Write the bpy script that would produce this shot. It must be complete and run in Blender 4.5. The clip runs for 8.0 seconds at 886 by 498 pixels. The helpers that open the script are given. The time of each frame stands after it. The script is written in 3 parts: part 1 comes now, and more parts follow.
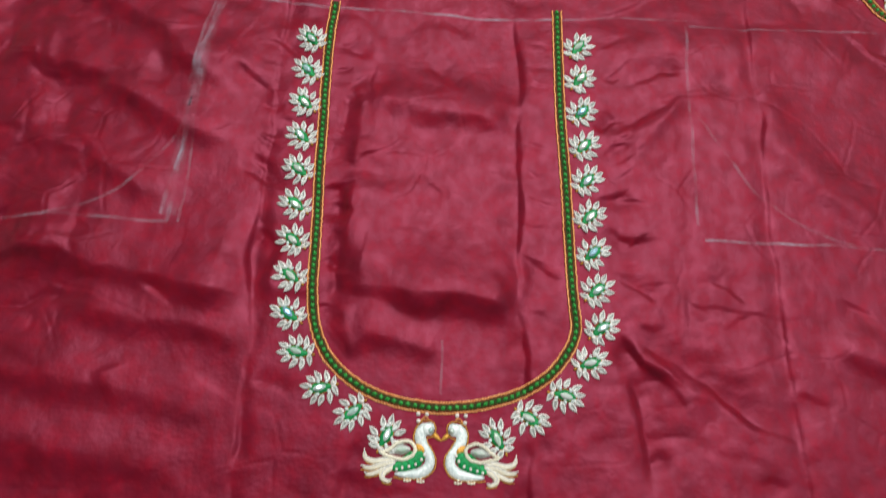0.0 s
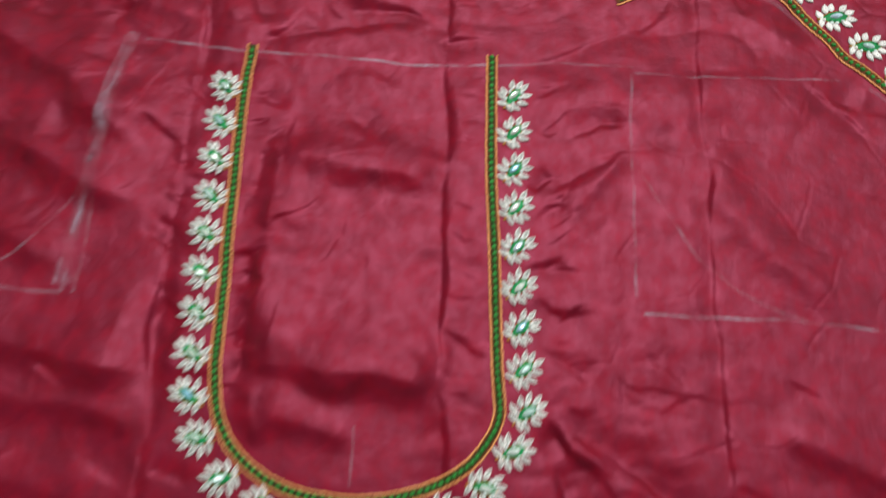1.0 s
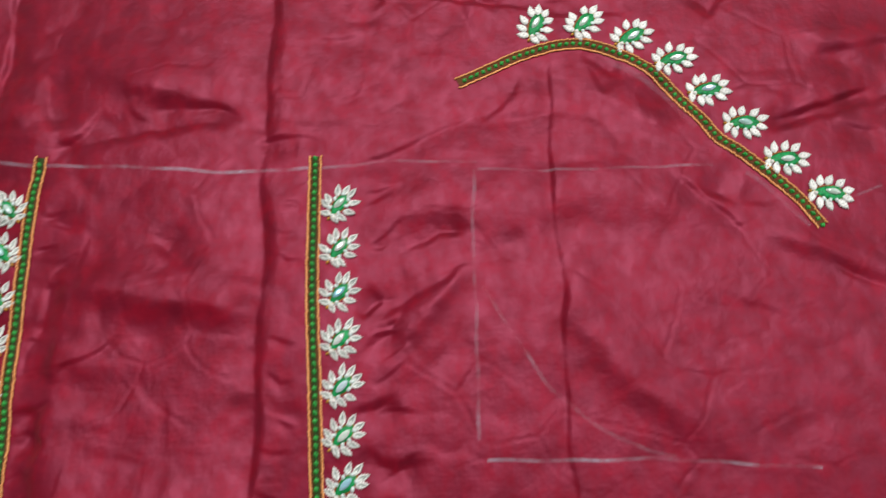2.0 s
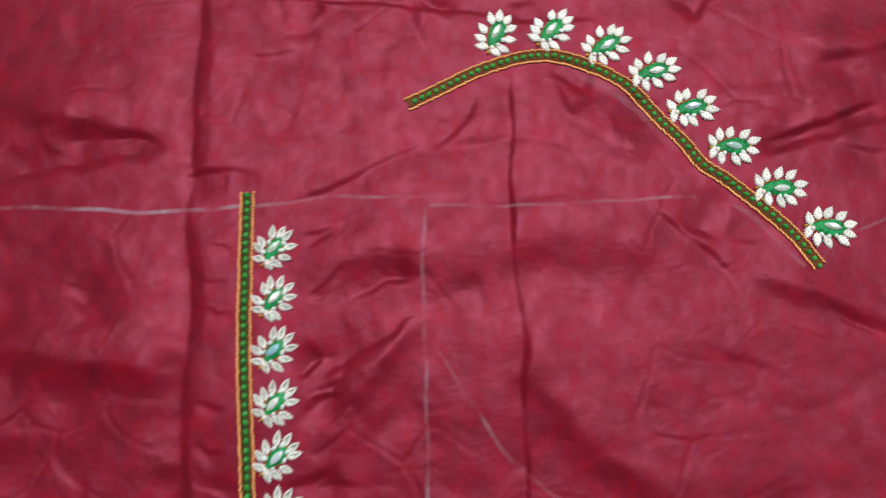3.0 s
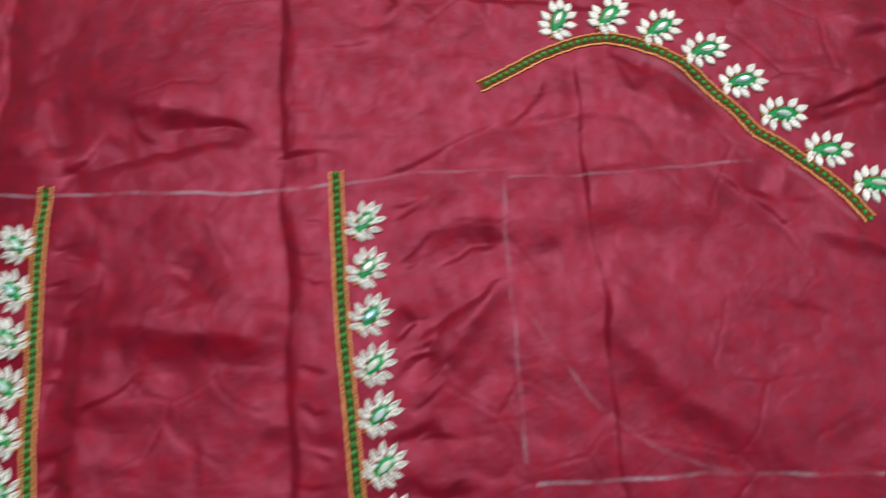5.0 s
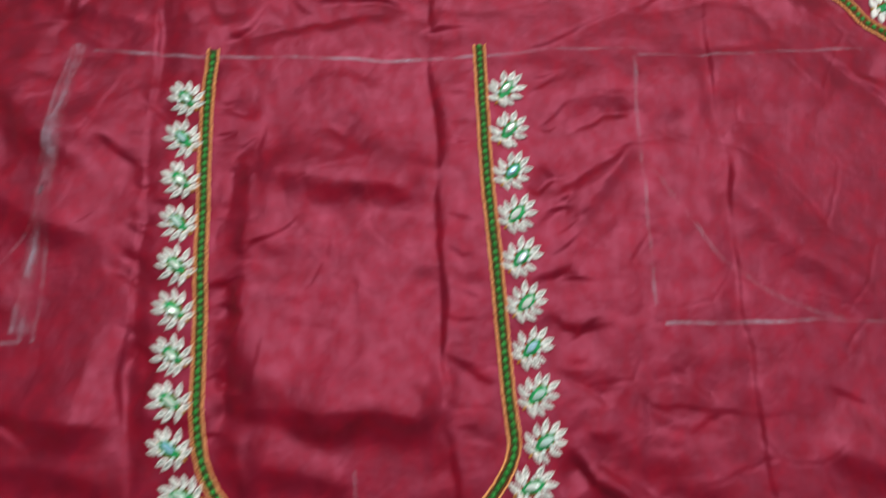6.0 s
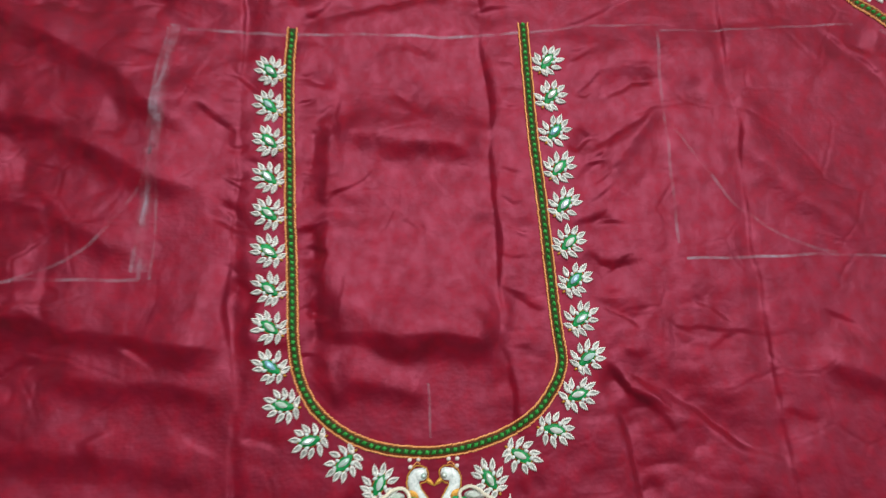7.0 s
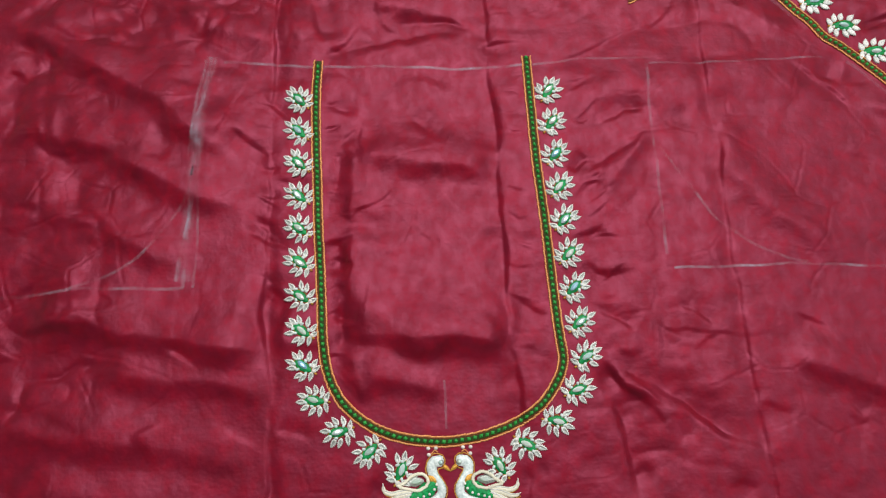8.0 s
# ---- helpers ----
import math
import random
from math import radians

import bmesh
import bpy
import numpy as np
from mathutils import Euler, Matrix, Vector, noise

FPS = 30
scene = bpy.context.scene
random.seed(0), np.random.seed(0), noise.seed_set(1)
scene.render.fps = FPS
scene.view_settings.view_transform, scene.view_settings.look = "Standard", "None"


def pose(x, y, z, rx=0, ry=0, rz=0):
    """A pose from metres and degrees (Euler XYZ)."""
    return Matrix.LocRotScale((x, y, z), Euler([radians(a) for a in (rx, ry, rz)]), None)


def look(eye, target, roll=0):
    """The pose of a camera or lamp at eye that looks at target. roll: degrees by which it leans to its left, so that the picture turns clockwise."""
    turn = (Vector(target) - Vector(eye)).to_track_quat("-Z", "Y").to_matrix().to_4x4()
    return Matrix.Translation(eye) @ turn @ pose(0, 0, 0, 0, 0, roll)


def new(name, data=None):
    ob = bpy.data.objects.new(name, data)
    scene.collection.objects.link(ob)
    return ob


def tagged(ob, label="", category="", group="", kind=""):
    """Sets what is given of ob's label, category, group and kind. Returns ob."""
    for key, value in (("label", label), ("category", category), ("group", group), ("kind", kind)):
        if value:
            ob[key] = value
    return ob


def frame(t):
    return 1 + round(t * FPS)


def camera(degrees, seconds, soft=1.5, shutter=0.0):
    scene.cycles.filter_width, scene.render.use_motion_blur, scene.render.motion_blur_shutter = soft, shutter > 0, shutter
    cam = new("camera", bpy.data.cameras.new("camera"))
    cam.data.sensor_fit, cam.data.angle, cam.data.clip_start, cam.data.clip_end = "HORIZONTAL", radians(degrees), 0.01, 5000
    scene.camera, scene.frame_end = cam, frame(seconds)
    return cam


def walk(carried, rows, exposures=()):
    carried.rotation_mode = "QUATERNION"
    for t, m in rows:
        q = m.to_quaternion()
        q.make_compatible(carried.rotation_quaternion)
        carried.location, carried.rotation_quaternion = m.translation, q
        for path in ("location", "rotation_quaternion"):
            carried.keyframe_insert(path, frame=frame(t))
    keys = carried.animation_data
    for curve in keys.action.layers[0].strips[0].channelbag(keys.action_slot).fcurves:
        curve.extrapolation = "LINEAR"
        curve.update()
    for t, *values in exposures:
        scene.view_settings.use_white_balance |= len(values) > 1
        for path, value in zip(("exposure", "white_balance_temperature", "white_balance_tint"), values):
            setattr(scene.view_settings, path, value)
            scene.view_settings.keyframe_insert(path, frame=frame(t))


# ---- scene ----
cam = camera(59.5, 8.0, soft=1.0, shutter=0.8)
PATH = [
    (0, (0.00690, -0.31564, 0.43346), (0.00526, -0.15534, -0.04014), 1.97),
    (0.5, (0.01368, -0.29290, 0.43912), (0.01032, -0.13393, -0.03492), 1.43),
    (0.8, (0.04599, -0.27936, 0.43077), (0.02781, -0.11998, -0.04279), -3.76),
    (1, (0.05384, -0.25249, 0.41601), (0.04878, -0.10541, -0.06184), 0.81),
    (1.5, (0.11184, -0.19331, 0.39283), (0.10960, -0.05255, -0.08694), -0.08),
    (1.7, (0.12723, -0.18145, 0.38658), (0.12594, -0.03544, -0.09162), -0.42),
    (3, (0.17423, -0.10576, 0.34953), (0.16188, 0.00105, -0.13877), -7.62),
    (3.5, (0.18727, -0.08490, 0.32434), (0.17910, 0.01713, -0.16507), -8.33),
    (4, (0.18841, -0.07465, 0.32968), (0.17153, 0.02730, -0.15952), -12.19),
    (4.2, (0.18465, -0.08252, 0.32552), (0.17019, 0.02092, -0.16345), -10.84),
    (5.3, (0.09631, -0.16469, 0.37698), (0.10084, -0.02844, -0.10407), -1.50),
    (5.5, (0.08135, -0.18109, 0.37306), (0.08463, -0.04218, -0.10725), -1.39),
    (5.8, (0.06348, -0.20597, 0.37608), (0.06462, -0.06848, -0.10464), -0.69),
    (6, (0.05058, -0.21945, 0.38200), (0.05143, -0.08846, -0.10054), -0.78),
    (6.5, (0.02586, -0.25059, 0.40253), (0.02766, -0.12270, -0.08083), -0.34),
    (7, (0.01140, -0.25729, 0.44201), (0.01868, -0.13556, -0.04290), 1.65),
    (7.5, (-0.00013, -0.26889, 0.48316), (0.00854, -0.14388, -0.00088), 2.02),
    (8, (-0.00194, -0.26839, 0.49309), (0.00950, -0.14127, 0.00966), 3.14),
]
walk(cam, [(t, look(eye, target, roll)) for t, eye, target, roll in PATH], [(0.0, 0.0), (8.0, 0.0)])

MM = 0.001


# ---- light ----
world = bpy.data.worlds.new("room_air")
scene.world = world
world.use_nodes = True
world.node_tree.nodes["Background"].inputs["Color"].default_value = (0.9, 0.95, 1.0, 1)
world.node_tree.nodes["Background"].inputs["Strength"].default_value = 0.05


def area_lamp(name, eye, target, size_x, size_y, power, color):
    lamp = bpy.data.lights.new(name, "AREA")
    lamp.shape, lamp.size, lamp.size_y, lamp.energy, lamp.color = "RECTANGLE", size_x, size_y, power, color
    ob = new(name, lamp)
    ob.matrix_world = look(eye, target)
    return ob


# unseen overhead source that the satin mirrors, oversized to keep its sheen even
area_lamp("ceiling_lamp", (0.30, 0.80, 2.35), (0.30, 0.60, 0.0), 2.3, 1.6, 73, (1.0, 0.98, 0.95))
# weak bluish fill added from the east; no window stands there
area_lamp("fill_lamp", (1.62, -0.2, 1.5), (0.0, -0.1, 0.4), 1.2, 1.0, 6, (0.88, 0.94, 1.0))


# ---- materials ----
def material(name):
    m = bpy.data.materials.new(name)
    m.use_nodes = True
    return m, m.node_tree.nodes, m.node_tree.links, m.node_tree.nodes["Principled BSDF"]


def coords(nodes, links, scale):
    tc, mp = nodes.new("ShaderNodeTexCoord"), nodes.new("ShaderNodeMapping")
    mp.inputs["Scale"].default_value = scale
    links.new(tc.outputs["Object"], mp.inputs["Vector"])
    return mp.outputs["Vector"]


def noise_tex(nodes, links, vec, scale, detail=3.0, rough=0.55):
    n = nodes.new("ShaderNodeTexNoise")
    n.inputs["Scale"].default_value, n.inputs["Detail"].default_value, n.inputs["Roughness"].default_value = scale, detail, rough
    if vec is not None:
        links.new(vec, n.inputs["Vector"])
    return n.outputs["Fac"]


def ramp(nodes, links, fac, stops):
    r = nodes.new("ShaderNodeValToRGB")
    while len(r.color_ramp.elements) < len(stops):
        r.color_ramp.elements.new(0.5)
    for e, (p, c) in zip(r.color_ramp.elements, stops):
        e.position, e.color = p, (*c, 1)
    links.new(fac, r.inputs["Fac"])
    return r.outputs["Color"]


def mixed(nodes, links, kind, fac, a, b):
    m = nodes.new("ShaderNodeMix")
    m.data_type, m.blend_type = "RGBA", kind
    fac_in, a_in, b_in = [s for s in m.inputs if s.enabled]
    for value, socket in ((fac, fac_in), (a, a_in), (b, b_in)):
        if isinstance(value, (int, float)):
            socket.default_value = value
        elif isinstance(value, tuple):
            socket.default_value = (*value, 1)
        else:
            links.new(value, socket)
    return [s for s in m.outputs if s.enabled][0]


def bump(nodes, links, height, strength, distance, shader, after=None):
    b = nodes.new("ShaderNodeBump")
    b.inputs["Strength"].default_value, b.inputs["Distance"].default_value = strength, distance
    links.new(height, b.inputs["Height"])
    if after is not None:
        links.new(after, b.inputs["Normal"])
    links.new(b.outputs["Normal"], shader.inputs["Normal"])
    return b.outputs["Normal"]


def satin_material():
    """Maroon satin with a woven self-figure: leafy patches that take the light a little differently from the ground."""
    m, nodes, links, bsdf = material("maroon_satin")
    flat = coords(nodes, links, (1, 1, 1))
    warp = coords(nodes, links, (900, 26, 1))
    weft = coords(nodes, links, (22, 520, 1))
    cloud = noise_tex(nodes, links, flat, 60, 3.0, 0.6)
    figure = noise_tex(nodes, links, coords(nodes, links, (1.0, 0.72, 1.0)), 125, 2.0, 0.55)
    grain = noise_tex(nodes, links, flat, 330, 2.0, 0.55)
    streak = noise_tex(nodes, links, warp, 1.0, 2.0)
    cross = noise_tex(nodes, links, weft, 1.0, 3.0)
    base = ramp(nodes, links, cloud, [(0.3, SATIN_DARK), (0.7, SATIN_LIGHT)])
    woven = ramp(nodes, links, figure, [(0.34, (1.3, 0.84, 0.94)), (0.5, (1.0, 0.96, 0.98)), (0.66, (0.84, 1.0, 1.04))])
    base = mixed(nodes, links, "MULTIPLY", 0.8, base, woven)
    threads = ramp(nodes, links, cross, [(0.3, (0.86, 0.86, 0.86)), (0.7, (1.08, 1.08, 1.08))])
    base = mixed(nodes, links, "MULTIPLY", 0.28, base, threads)
    links.new(base, bsdf.inputs["Base Color"])
    rough = ramp(nodes, links, figure, [(0.34, (SATIN_ROUGH + 0.05,) * 3), (0.66, (SATIN_ROUGH - 0.02,) * 3)])
    links.new(rough, bsdf.inputs["Roughness"])
    gloss = ramp(nodes, links, figure, [(0.34, (0.56,) * 3), (0.5, (0.7,) * 3), (0.66, (0.84,) * 3)])
    worn = ramp(nodes, links, cloud, [(0.3, (0.94,) * 3), (0.72, (1.06,) * 3)])
    links.new(mixed(nodes, links, "MULTIPLY", 1.0, gloss, worn), bsdf.inputs["Specular IOR Level"])
    bsdf.inputs["Metallic"].default_value = SATIN_METAL
    bsdf.inputs["Specular Tint"].default_value = (1.0, 0.23, 0.385, 1)
    bsdf.inputs["Sheen Weight"].default_value = 0.04
    bsdf.inputs["Sheen Roughness"].default_value = 0.5
    bsdf.inputs["Sheen Tint"].default_value = (1.0, 0.5, 0.6, 1)
    n = bump(nodes, links, cross, 0.10, 0.0003, bsdf)
    n = bump(nodes, links, streak, 0.035, 0.0003, bsdf, n)
    n = bump(nodes, links, grain, 0.10, 0.0006, bsdf, n)
    bump(nodes, links, cloud, 0.42, 0.0014, bsdf, n)
    return m


def thread_material(name, dark, light, scale, rough=0.6, metal=0.0, relief=0.0004):
    m, nodes, links, bsdf = material(name)
    info = nodes.new("ShaderNodeObjectInfo")
    vec = coords(nodes, links, (1, 1, 1))
    grain = noise_tex(nodes, links, vec, scale, 3.0)
    color = ramp(nodes, links, grain, [(0.3, dark), (0.7, light)])
    each = ramp(nodes, links, info.outputs["Random"], [(0.0, (0.86, 0.86, 0.86)), (1.0, (1.08, 1.08, 1.08))])
    links.new(mixed(nodes, links, "MULTIPLY", 1.0, color, each), bsdf.inputs["Base Color"])
    bsdf.inputs["Roughness"].default_value, bsdf.inputs["Metallic"].default_value = rough, metal
    bsdf.inputs["Specular IOR Level"].default_value = 0.25
    bump(nodes, links, grain, 0.6, relief, bsdf)
    return m


def gem_material(name, tint, rough, film):
    m, nodes, links, bsdf = material(name)
    info = nodes.new("ShaderNodeObjectInfo")
    hue = ramp(nodes, links, info.outputs["Random"], tint)
    links.new(hue, bsdf.inputs["Base Color"])
    bsdf.inputs["Roughness"].default_value = rough
    bsdf.inputs["Metallic"].default_value = 0.3
    bsdf.inputs["IOR"].default_value = 1.75
    bsdf.inputs["Thin Film Thickness"].default_value = film
    bsdf.inputs["Thin Film IOR"].default_value = 1.6
    bsdf.inputs["Coat Weight"].default_value = 0.6
    bsdf.inputs["Coat Roughness"].default_value = 0.05
    return m


def chalk_material(name, most):
    m, nodes, links, bsdf = material(name)
    vec = coords(nodes, links, (1, 1, 1))
    dust = noise_tex(nodes, links, vec, 420, 4.0, 0.7)
    gaps = noise_tex(nodes, links, vec, 42, 2.0, 0.6)
    bsdf.inputs["Base Color"].default_value = (0.55, 0.49, 0.62, 1)
    bsdf.inputs["Roughness"].default_value = 0.95
    both = nodes.new("ShaderNodeMath")
    both.operation = "MULTIPLY"
    links.new(ramp(nodes, links, dust, [(0.28, (0.3, 0.3, 0.3)), (0.66, (1, 1, 1))]), both.inputs[0])
    links.new(ramp(nodes, links, gaps, [(0.4, (most * 0.12,) * 3), (0.62, (most, most, most))]), both.inputs[1])
    soft = nodes.new("ShaderNodeAttribute")
    soft.attribute_name = "powder"
    thin = nodes.new("ShaderNodeMath")
    thin.operation = "MULTIPLY"
    links.new(both.outputs[0], thin.inputs[0])
    links.new(soft.outputs["Fac"], thin.inputs[1])
    links.new(thin.outputs[0], bsdf.inputs["Alpha"])
    return m


def plaster_material(name, dark, light, scale):
    m, nodes, links, bsdf = material(name)
    vec = coords(nodes, links, (1, 1, 1))
    n = noise_tex(nodes, links, vec, scale, 5.0)
    links.new(ramp(nodes, links, n, [(0.3, dark), (0.7, light)]), bsdf.inputs["Base Color"])
    bsdf.inputs["Roughness"].default_value = 0.85
    bump(nodes, links, n, 0.3, 0.002, bsdf)
    return m


SATIN_DARK, SATIN_LIGHT, SATIN_ROUGH, SATIN_METAL = (0.120, 0.0020, 0.010), (0.185, 0.0042, 0.018), 0.40, 0.0
SATIN = satin_material()
WHITE = thread_material("white_thread", (0.54, 0.56, 0.54), (0.94, 0.95, 0.92), 760, 0.5)
SEQUIN = thread_material("silver_white_thread", (0.48, 0.60, 0.60), (0.86, 0.93, 0.92), 620, 0.35, 0.15)
CREAM = thread_material("cream_thread", (0.76, 0.73, 0.56), (0.94, 0.92, 0.80), 1300, 0.5)
SILVER = thread_material("silver_core", (0.26, 0.30, 0.28), (0.52, 0.56, 0.53), 1200, 0.35, 0.4)
GREEN = thread_material("green_thread", (0.001, 0.10, 0.025), (0.004, 0.40, 0.11), 800, 0.45)
GREEN_BEAD = thread_material("green_bead", (0.010, 0.20, 0.030), (0.060, 0.44, 0.085), 900, 0.25, 0.0, 0.0002)
BROWN = thread_material("brown_gold_thread", (0.060, 0.014, 0.002), (0.15, 0.042, 0.006), 1700, 0.65, 0.0)
ORANGE = thread_material("orange_zari", (0.62, 0.215, 0.06), (0.92, 0.48, 0.20), 900, 0.35, 0.15)
DEEP_GREEN = thread_material("deep_green_thread", (0.012, 0.030, 0.003), (0.034, 0.080, 0.010), 1500, 0.7)
GOLD = thread_material("gold_thread", (0.42, 0.20, 0.03), (0.75, 0.42, 0.08), 1100, 0.38, 0.4)
PEARL = thread_material("pearl", (0.70, 0.68, 0.64), (0.86, 0.83, 0.80), 600, 0.18, 0.0, 0.0001)
GEM = gem_material("iridescent_stone", [(0.0, (0.55, 0.86, 0.82)), (0.35, (0.80, 0.92, 0.88)), (0.65, (0.60, 0.84, 0.70)), (0.84, (0.22, 0.60, 0.80)), (1.0, (0.72, 0.88, 0.94))], 0.08, 420)
CHALK, FAINT, DUST = chalk_material("tailor_chalk", 0.46), chalk_material("faint_chalk", 0.24), chalk_material("chalk_dust", 0.15)
# mid grey keeps bounce from the unseen walls low, for contrast in the folds
PLASTER = plaster_material("wall_plaster", (0.34, 0.32, 0.30), (0.44, 0.42, 0.39), 6)
CEMENT = plaster_material("floor_cement", (0.20, 0.19, 0.18), (0.32, 0.30, 0.28), 14)


# ---- helpers for meshes ----
def mesh_of(name, verts, faces, mats, slots=None, smooth=True):
    me = bpy.data.meshes.new(name)
    me.from_pydata([tuple(v) for v in verts], [], faces)
    for m in mats:
        me.materials.append(m)
    if slots is not None:
        me.polygons.foreach_set("material_index", slots)
    me.polygons.foreach_set("use_smooth", [smooth] * len(me.polygons))
    me.update()
    return me


def part(name, me, parent, m=None, label=""):
    ob = new(name, me)
    ob.parent = parent
    if m is not None:
        ob.matrix_basis = m
    return tagged(ob, label=label)


# ---- plain unseen room, added to close the place round the cloth ----
def slab(name, x0, y0, z0, x1, y1, z1, mat):
    bm = bmesh.new()
    bmesh.ops.create_cube(bm, size=1.0)
    bmesh.ops.scale(bm, vec=(x1 - x0, y1 - y0, z1 - z0), verts=bm.verts)
    bmesh.ops.translate(bm, vec=((x0 + x1) / 2, (y0 + y1) / 2, (z0 + z1) / 2), verts=bm.verts)
    bmesh.ops.bevel(bm, geom=bm.edges, offset=0.004, segments=2, affect="EDGES")
    me = bpy.data.meshes.new(name)
    bm.to_mesh(me)
    bm.free()
    me.materials.append(mat)
    return tagged(new(name, me), kind="structure")


slab("floor", -2.0, -2.0, -0.13, 2.0, 2.0, -0.006, CEMENT)
slab("wall_north", -2.0, 1.8, -0.006, 2.0, 2.0, 2.6, PLASTER)
slab("wall_south", -2.0, -2.0, -0.006, 2.0, -1.8, 2.6, PLASTER)
slab("wall_east", 1.8, -1.8, -0.006, 2.0, 1.8, 2.6, PLASTER)
slab("wall_west", -2.0, -1.8, -0.006, -1.8, 1.8, 2.6, PLASTER)
slab("ceiling", -2.0, -2.0, 2.6, 2.0, 2.0, 2.72, PLASTER)


# ---- the cloth: a height over the floor made of creases, folds and puckers ----
FINE_X, FINE_Y, STEP = (-330, 425), (-345, 150), 1.1


def axis(lo, hi, end_lo, end_hi):
    inner = np.arange(lo, hi + 0.1, STEP)
    below = np.linspace(end_lo, lo, 24)[:-1]
    above = np.linspace(hi, end_hi, 24)[1:]
    return np.concatenate([below, inner, above])


XS, YS = axis(*FINE_X, -620, 640), axis(*FINE_Y, -560, 430)
GX, GY = np.meshgrid(XS, YS)

def value_noise(x, y, size, seed):
    grid = np.random.RandomState(seed).rand(128, 128) * 2 - 1
    u, v = x / size + 61.3, y / size + 57.7
    iu, iv = np.floor(u).astype(int), np.floor(v).astype(int)
    fu, fv = u - iu, v - iv
    fu, fv = fu * fu * (3 - 2 * fu), fv * fv * (3 - 2 * fv)
    a, b = grid[iu % 128, iv % 128], grid[(iu + 1) % 128, iv % 128]
    c, d = grid[iu % 128, (iv + 1) % 128], grid[(iu + 1) % 128, (iv + 1) % 128]
    return (a * (1 - fu) + b * fu) * (1 - fv) + (c * (1 - fu) + d * fu) * fv


WX = GX + 2.2 * value_noise(GX, GY, 26, 3) + 0.9 * value_noise(GX, GY, 9, 4)
WY = GY + 2.2 * value_noise(GX, GY, 24, 5) + 0.9 * value_noise(GX, GY, 8, 6)
HEIGHT = 1.1 * value_noise(GX, GY, 120, 1) + 0.55 * value_noise(GX, GY, 47, 2) + 0.2 * value_noise(GX, GY, 15, 9) + 0.08 * value_noise(GX, GY, 8, 10)

# crumpled patches: creases where a slow noise crosses zero, strongest where the cloth lies loose
LOOSE = np.clip(0.5 + 0.9 * value_noise(GX, GY, 75, 31), 0, 1) * np.maximum(np.clip((20 - GX) / 160, 0.35, 1.0), np.clip((GY + 20) / 60, 0, 0.42))
for size, seed, deep in ((58, 33, 2.0), (37, 35, 1.2), (24, 38, 0.5)):
    n = value_noise(WX, WY * 1.25, size, seed) + 0.35 * value_noise(WX, WY, size * 0.45, seed + 1)
    HEIGHT = HEIGHT - deep * LOOSE * np.exp(-(n / 0.2) ** 2)


def cell_edges(x, y, size, seed):
    """How far a place lies from the border between the two nearest of scattered cells: the net of creases of crumpled cloth."""
    rng = np.random.RandomState(seed).rand(64, 64, 2)
    u, v = x / size + 31.7, y / size + 29.3
    iu, iv = np.floor(u).astype(int), np.floor(v).astype(int)
    one, two = np.full(u.shape, 9.0), np.full(u.shape, 9.0)
    for a in (-1, 0, 1):
        for b in (-1, 0, 1):
            p = rng[(iu + a) % 64, (iv + b) % 64]
            d = np.hypot(iu + a + p[..., 0] - u, iv + b + p[..., 1] - v)
            two = np.minimum(two, np.maximum(one, d))
            one = np.minimum(one, d)
    return (two - one) * size


# sharp crumple lines left by folding and handling, broken and uneven
for size, seed, deep, wide in ((46, 51, 0.6, 1.7), (27, 53, 0.26, 1.3)):
    d = cell_edges(WX + 5 * value_noise(GX, GY, 31, seed + 1), WY * 1.3 + 5 * value_noise(GX, GY, 29, seed + 2), size, seed)
    here = np.clip(0.1 + 1.5 * value_noise(GX, GY, 33, seed + 3), 0, 1) * (0.35 + 0.65 * LOOSE)
    HEIGHT = HEIGHT - deep * here * np.exp(-(d / wide) ** 2) + 0.6 * deep * here * np.exp(-(d / (wide * 5)) ** 2)


def along(points, reach):
    """The part of the cloth within reach of a line of points, and for every place of it: the distance from the line, the side of it and the
    share of the way along it."""
    px, py = [p[0] for p in points], [p[1] for p in points]
    i0, i1 = np.searchsorted(XS, (min(px) - reach, max(px) + reach))
    j0, j1 = np.searchsorted(YS, (min(py) - reach, max(py) + reach))
    here = (slice(j0, j1), slice(i0, i1))
    wx, wy = WX[here], WY[here]
    best = np.full(wx.shape, 1e9)
    side, share = np.zeros(wx.shape), np.zeros(wx.shape)
    legs = [math.dist(a, b) for a, b in zip(points, points[1:])]
    total, gone = sum(legs), 0.0
    for (ax, ay), (bx, by), leg in zip(points, points[1:], legs):
        dx, dy = (bx - ax) / leg, (by - ay) / leg
        s = np.clip((wx - ax) * dx + (wy - ay) * dy, 0, leg)
        ox, oy = wx - ax - s * dx, wy - ay - s * dy
        d = np.hypot(ox, oy)
        near = d < best
        best = np.where(near, d, best)
        side = np.where(near, np.sign(dx * oy - dy * ox), side)
        share = np.where(near, (gone + s) / total, share)
        gone += leg
    return here, best, side, share


def uneven(u, points, seed, slow=1.0):
    """How a fold swells and fades on its way, so that no fold is even from end to end."""
    total = sum(math.dist(a, b) for a, b in zip(points, points[1:]))
    run = u * total + 37.0 * seed
    return 1.0 + 0.75 * value_noise(run, run * 0 + 11.0 * seed, 24 * slow, 21) + 0.3 * value_noise(run, run * 0 + 5.0 * seed, 9 * slow, 22)


FOLDS, GAIN = 0, 1.3


def ease(v):
    v = np.clip(v, 0, 1)
    return v * v * (3 - 2 * v)


